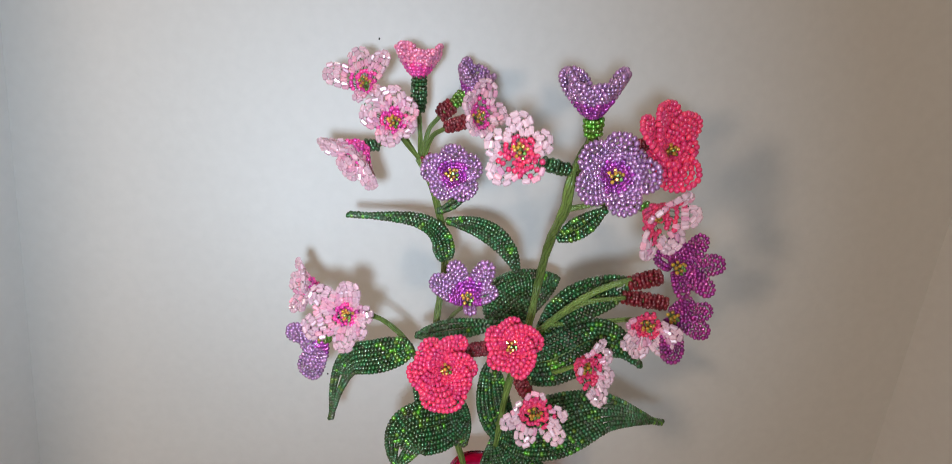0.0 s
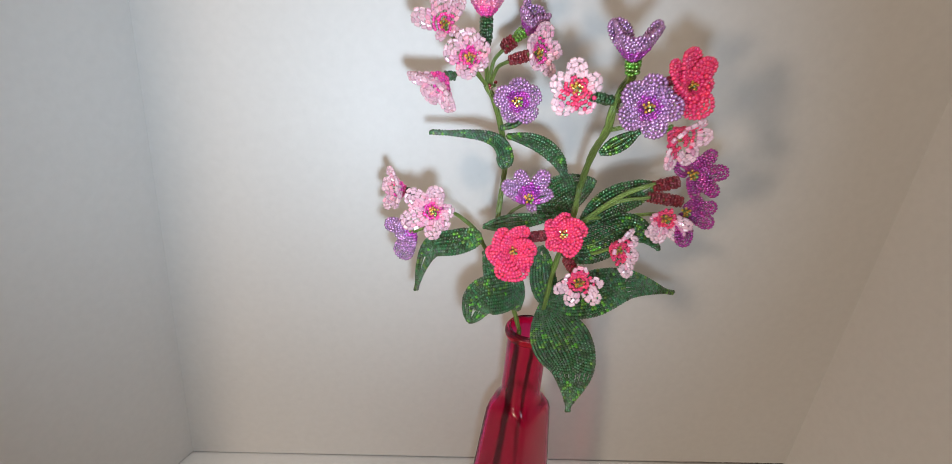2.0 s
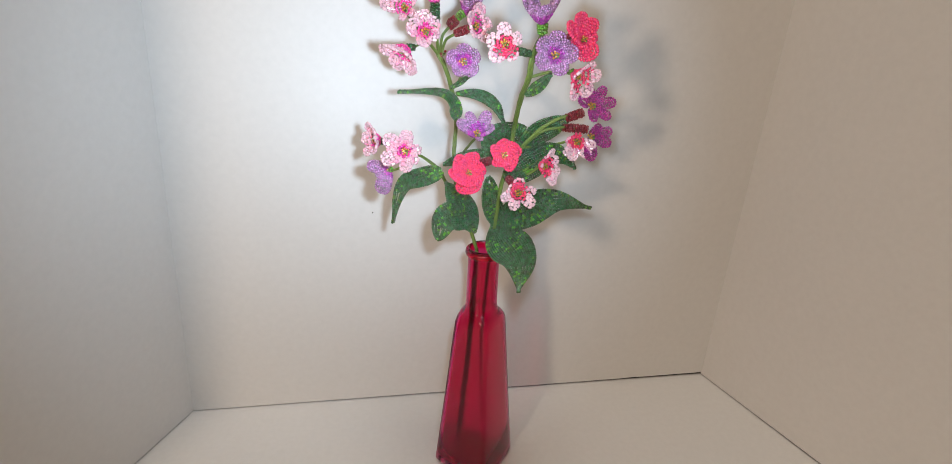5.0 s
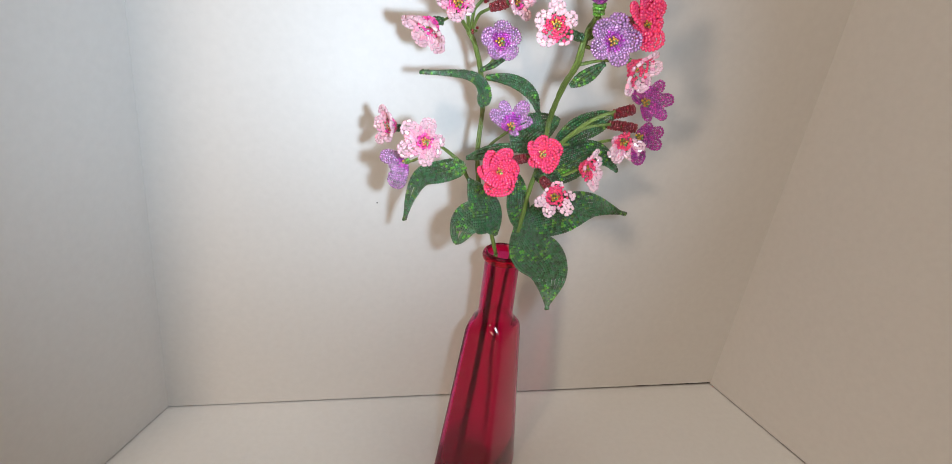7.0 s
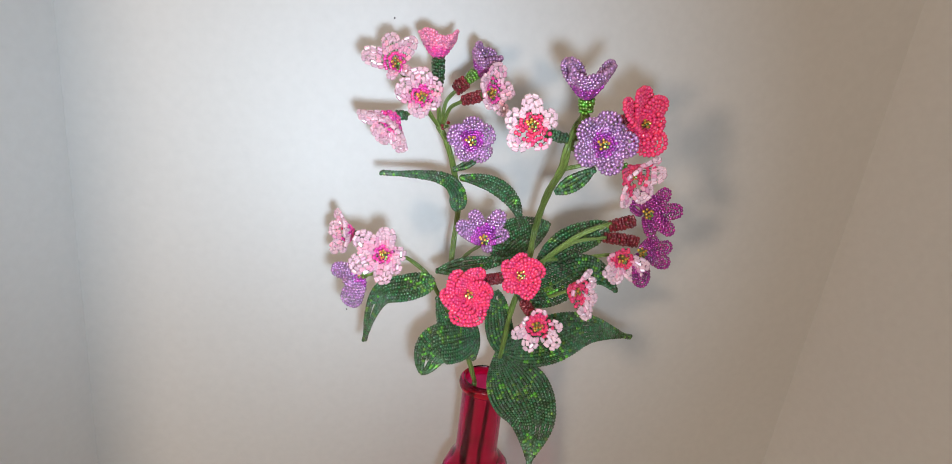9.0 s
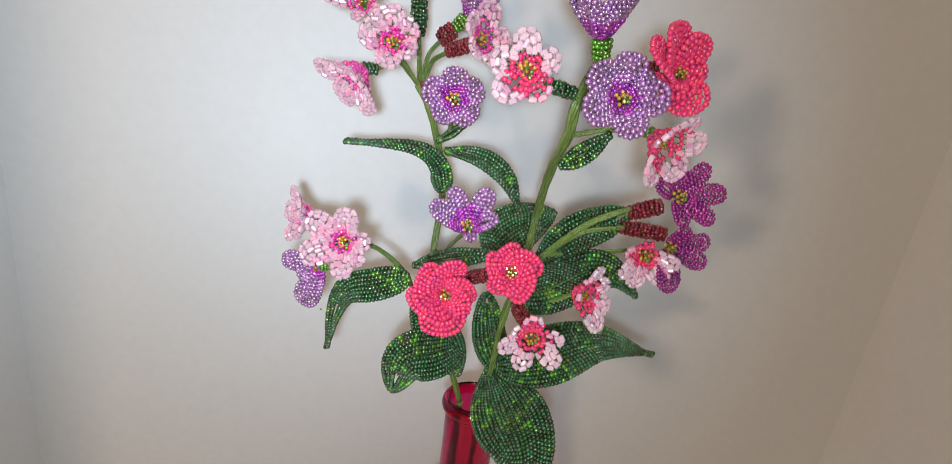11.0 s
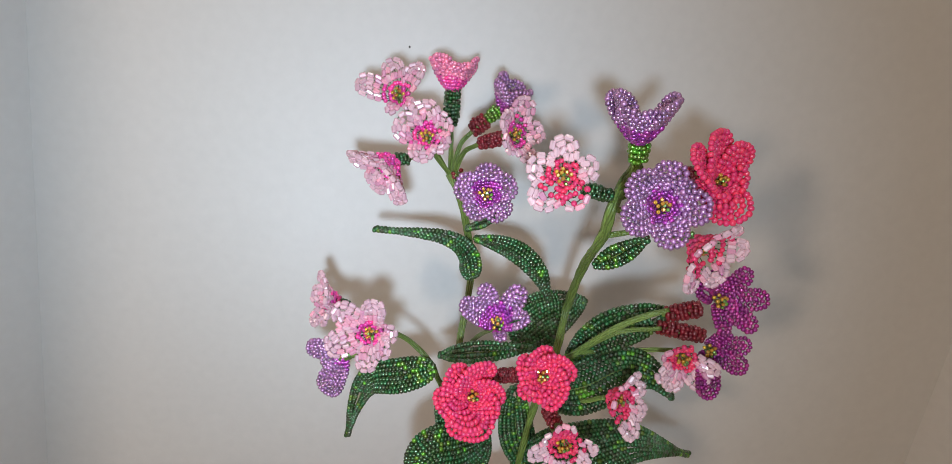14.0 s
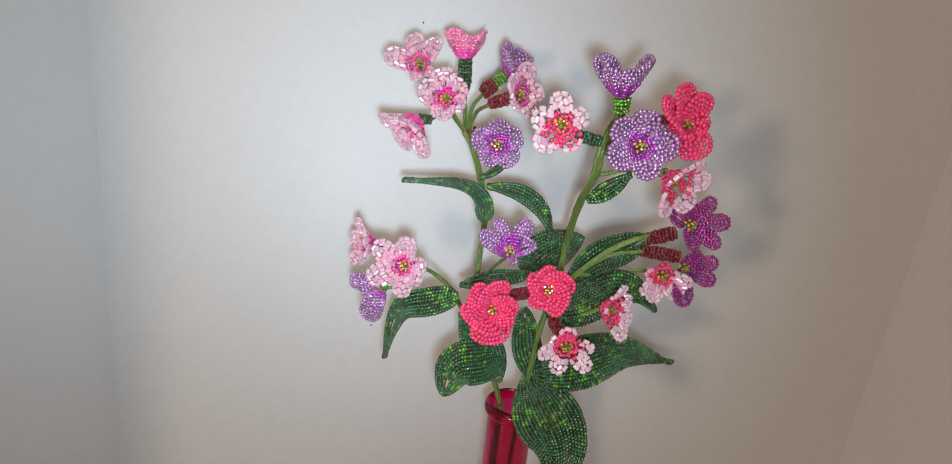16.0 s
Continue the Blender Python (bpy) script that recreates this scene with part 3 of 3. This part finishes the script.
leaf(ROOT_B, [(0.0147, -0.0095, 0.2486), (0.0227, -0.0165, 0.2622), (0.0335, -0.0175, 0.2686), (0.0418, -0.0175, 0.2728)], 0.0060, (-0.08, -0.93, 0.36), 0.45, 0.12, 9, 0.7)
leaf(ROOT_B, [(0.0116, 0.0005, 0.1966), (0.0039, -0.0015, 0.2130), (-0.0001, -0.0035, 0.2340)], 0.0062, (-0.08, -0.93, 0.36), 0.5, 0.2, 10, 0.5)
leaf(ROOT_B, [(0.0057, -0.0015, 0.2024), (0.0214, -0.0135, 0.2149), (0.0411, -0.0115, 0.2206), (0.0670, -0.0035, 0.2121)], 0.0104, (-0.09, -0.81, 0.59), 0.34, 0.15, 11, 1.1)
leaf(ROOT_B, [(0.0079, -0.0095, 0.2362), (0.0185, -0.0175, 0.2433), (0.0312, -0.0175, 0.2513), (0.0408, -0.0175, 0.2501), (0.0481, -0.0195, 0.2436)], 0.0079, (-0.09, -0.83, 0.55), 0.3, 0.2, 12, 0.8)
leaf(ROOT_B, [(0.0047, 0.0025, 0.1997), (0.0089, -0.0195, 0.1983), (0.0134, -0.0395, 0.1939), (0.0110, -0.0535, 0.1822)], 0.0131, (-0.09, -0.83, 0.55), 0.45, 0.1, 13, 1.15, loose=True)

leaf(ROOT_A, [(-0.0219, 0.0145, 0.2832), (-0.0172, 0.0065, 0.2877), (-0.0131, -0.0015, 0.2931)], 0.0015, (-0.08, -0.89, 0.45), 0.5, 0.2, 14)


def knot(parent, place, count, spread):
    """A few loose lime and dark beads where stems meet."""
    bd = Beads()
    for k in range(count):
        d = Vector((random.uniform(-1, 1), random.uniform(-1, 0.2), random.uniform(-1, 1))) * spread
        bd.bead(Vector(place) + d, Vector((random.uniform(-1, 1), 0.3, random.uniform(-1, 1))), R, k % 2)
    bd.make("bead_cluster", [LIME, DARKRED], parent, "small lime and dark red bead cluster")


knot(ROOT_A, (-0.0271, 0.0125, 0.3029), 8, 0.0015)
knot(ROOT_B, (0.0349, -0.0335, 0.3008), 4, 0.0008)

# blossoms of the first spray
B = blossom(ROOT_A, "pale", (-0.0485, 0.0105, 0.3252), (-0.20, -0.80, 0.57), 0.0130, 80, [(112, 1.0), (60, 1.0), (176, 1.1), (-30, 0.6), (-100, 0.55)], 0.0, 0.36, start=40)
B = blossom(ROOT_A, "pink", (-0.0318, 0.0205, 0.3303), (-0.03, 0.08, 1.00), 0.0136, 48, [(-24, 0.95), (32, 1.0), (148, 1.0), (204, 0.95), (72, 0.84), (110, 0.84)], 0.0, 0.46, start=34)
calyx(B, (-0.0317, 0.0205, 0.3301), (-0.0310, 0.0205, 0.3169), 0.0030, GREEN, "dark green bead sleeve")
B = blossom(ROOT_A, "pale", (-0.0380, 0.0025, 0.3145), (-0.03, -0.93, 0.37), 0.0120, 78, [(168, 1.0), (102, 1.02), (42, 0.85), (-25, 0.75), (-100, 0.85)], 0.0, 0.5)
B = blossom(ROOT_A, "pale", (-0.0488, 0.0075, 0.3055), (-0.55, -0.50, -0.67), 0.0162, 68, 5, 0.1, 0.40, core=0.45)
calyx(B, (-0.0482, 0.0085, 0.3060), (-0.0431, 0.0105, 0.3057), 0.0022, GREEN, "dark green bead sleeve")
B = blossom(ROOT_A, "lavender", (-0.0137, 0.0175, 0.3250), (0.30, -0.30, 0.90), 0.0128, 42, 5, 0.6, 0.42)
calyx(B, (-0.0146, 0.0175, 0.3255), (-0.0193, 0.0175, 0.3210), 0.0027, LIME, "bright green bead sleeve")
calyx(B, (-0.0193, 0.0175, 0.3210), (-0.0241, 0.0175, 0.3164), 0.0032, DARKRED, "dark red bead sleeve")
B = blossom(ROOT_A, "pale", (-0.0119, 0.0005, 0.3183), (0.52, -0.80, 0.31), 0.0116, 74, [(85, 1.15), (150, 1.0), (215, 0.95), (-75, 1.0), (5, 0.95)], 0.0, 0.40)
calyx(B, (-0.0140, 0.0045, 0.3171), (-0.0217, 0.0095, 0.3134), 0.0026, DARKRED, "dark red bead sleeve")
B = blossom(ROOT_A, "lavender", (-0.0184, -0.0075, 0.3008), (0.05, -0.94, 0.25), 0.0109, 74, 5, 0.35, 0.5)
B = blossom(ROOT_A, "lavender", (-0.0109, -0.0205, 0.2638), (-0.09, -0.64, 0.76), 0.0142, 60, [(126, 1.02), (58, 1.06), (178, 1.14), (2, 0.88), (-74, 0.6)], 0.0, 0.29)
B = blossom(ROOT_A, "coral", (-0.0165, -0.0285, 0.2447), (0.05, -0.95, 0.28), 0.0132, 58, [(92, 1.06), (150, 1.1), (206, 1.14), (262, 1.08), (-40, 0.86), (24, 0.84)], 0.0, 0.56)
B = blossom(ROOT_A, "pale", (-0.0497, -0.0065, 0.2507), (-0.16, -0.95, 0.27), 0.0126, 82, [(84, 1.12), (146, 1.25), (206, 1.28), (-84, 1.08), (8, 0.85), (-40, 0.9)], 0.0, 0.36, core=0.36)
B = blossom(ROOT_A, "pale", (-0.0650, 0.0125, 0.2516), (-0.88, -0.43, 0.17), 0.0125, 66, 5, 0.7)
calyx(B, (-0.0653, 0.0125, 0.2516), (-0.0602, 0.0115, 0.2511), 0.0022, GREEN, "dark green bead sleeve")
B = blossom(ROOT_A, "lavender", (-0.0591, 0.0005, 0.2379), (-0.25, -0.97, 0.00), 0.0145, 84, [(165, 0.92), (252, 1.08), (208, 0.62)], 0.0, 0.40, start=45, core=0.3, tuft=2)
calyx(B, (-0.0595, 0.0005, 0.2369), (-0.0570, 0.0025, 0.2370), 0.0017, LIME, "bright green bead sleeve")

# blossoms of the second spray
B = blossom(ROOT_B, "white", (-0.0015, -0.0365, 0.3133), (-0.23, -0.93, 0.28), 0.0110, 78, [(98, 0.98), (172, 0.96), (-122, 1.12, 0.6), (-54, 1.02, 0.8), (24, 0.88)], 0.0, 0.43)
calyx(B, (0.0051, -0.0315, 0.3101), (0.0141, -0.0285, 0.3081), 0.0022, GREEN, "dark green bead sleeve")
B = blossom(ROOT_B, "lavender", (0.0175, -0.0305, 0.3245), (-0.07, -0.18, 0.98), 0.0152, 46, [(24, 1.0), (-26, 1.02), (150, 1.0), (208, 1.0), (-66, 0.84), (246, 0.84)], 0.0, 0.44, start=30)
calyx(B, (0.0180, -0.0295, 0.3243), (0.0193, -0.0285, 0.3168), 0.0030, LIME, "bright green bead sleeve")
B = blossom(ROOT_B, "lavender", (0.0237, -0.0385, 0.3087), (-0.14, -0.94, 0.30), 0.0133, 76, [(152, 1.04), (212, 1.04), (90, 0.98), (2, 0.98), (-72, 0.96), (44, 0.78)], 0.0, 0.44, core=0.40)
B = blossom(ROOT_B, "coral", (0.0384, -0.0345, 0.3158), (0.05, -0.94, 0.33), 0.0134, 66, [(68, 0.95), (112, 1.12), (158, 1.1), (-84, 1.0), (-30, 0.62), (18, 0.62), (215, 0.72), (250, 0.8)], 0.0, 0.46)
calyx(B, (0.0331, -0.0335, 0.3175), (0.0299, -0.0295, 0.3159), 0.0020, DARKRED, "dark red bead sleeve")
B = blossom(ROOT_B, "white", (0.0364, -0.0350, 0.2994), (0.50, -0.78, -0.37), 0.0142, 62, [(150, 0.85, 0.85), (85, 0.95, 0.6), (20, 1.0), (-45, 1.05), (-110, 1.0), (205, 0.8, 0.8)], 0.0, 0.36, core=0.6)
calyx(B, (0.0357, -0.0355, 0.3000), (0.0335, -0.0325, 0.3008), 0.0015, LIME, "bright green bead sleeve")
B = blossom(ROOT_B, "plum", (0.0490, -0.0295, 0.2820), (0.05, -0.94, 0.33), 0.0148, 80, [(160, 0.82), (112, 0.85), (58, 0.88), (8, 0.94), (-40, 0.88), (-92, 0.72)], 0.0, 0.29)
calyx(B, (0.0464, -0.0275, 0.2783), (0.0364, -0.0245, 0.2740), 0.0027, DARKRED, "dark red bead sleeve")
B = blossom(ROOT_B, "plum", (0.0533, -0.0225, 0.2636), (0.10, -0.97, 0.18), 0.0138, 78, [(18, 0.95), (-24, 0.95), (-106, 1.18), (62, 0.7)], 0.0, 0.30)
calyx(B, (0.0517, -0.0225, 0.2676), (0.0374, -0.0195, 0.2680), 0.0027, DARKRED, "dark red bead sleeve")
B = blossom(ROOT_B, "white", (0.0444, -0.0255, 0.2622), (-0.01, -0.93, -0.25), 0.0124, 70, [(215, 0.95), (258, 1.0), (0, 0.98), (104, 0.75, 0.9), (-45, 1.0), (160, 0.75, 0.7)], 0.0, 0.33, core=0.42)
B = blossom(ROOT_B, "coral", (0.0019, -0.0335, 0.2558), (-0.08, -0.93, 0.36), 0.0106, 52, 5, 0.6, 0.60)
calyx(B, (-0.0025, -0.0275, 0.2520), (-0.0100, -0.0195, 0.2461), 0.0025, DARKRED, "dark red bead sleeve")
B = blossom(ROOT_B, "white", (0.0109, -0.0355, 0.2360), (-0.06, -0.96, -0.10), 0.0124, 72, [(188, 0.98), (246, 0.95), (-34, 1.02), (20, 0.88, 0.6), (98, 1.0, 0.8), (140, 0.8, 0.7)], 0.0, 0.34)
calyx(B, (0.0093, -0.0315, 0.2386), (0.0064, -0.0255, 0.2408), 0.0025, DARKRED, "dark red bead sleeve")
B = blossom(ROOT_B, "white", (0.0242, -0.0315, 0.2495), (0.62, -0.76, 0.10), 0.0122, 64, [(80, 1.0), (-85, 1.12), (20, 0.9), (-35, 1.0), (170, 0.8, 0.9), (130, 0.75, 0.9)], 0.0, 0.36, core=0.55)
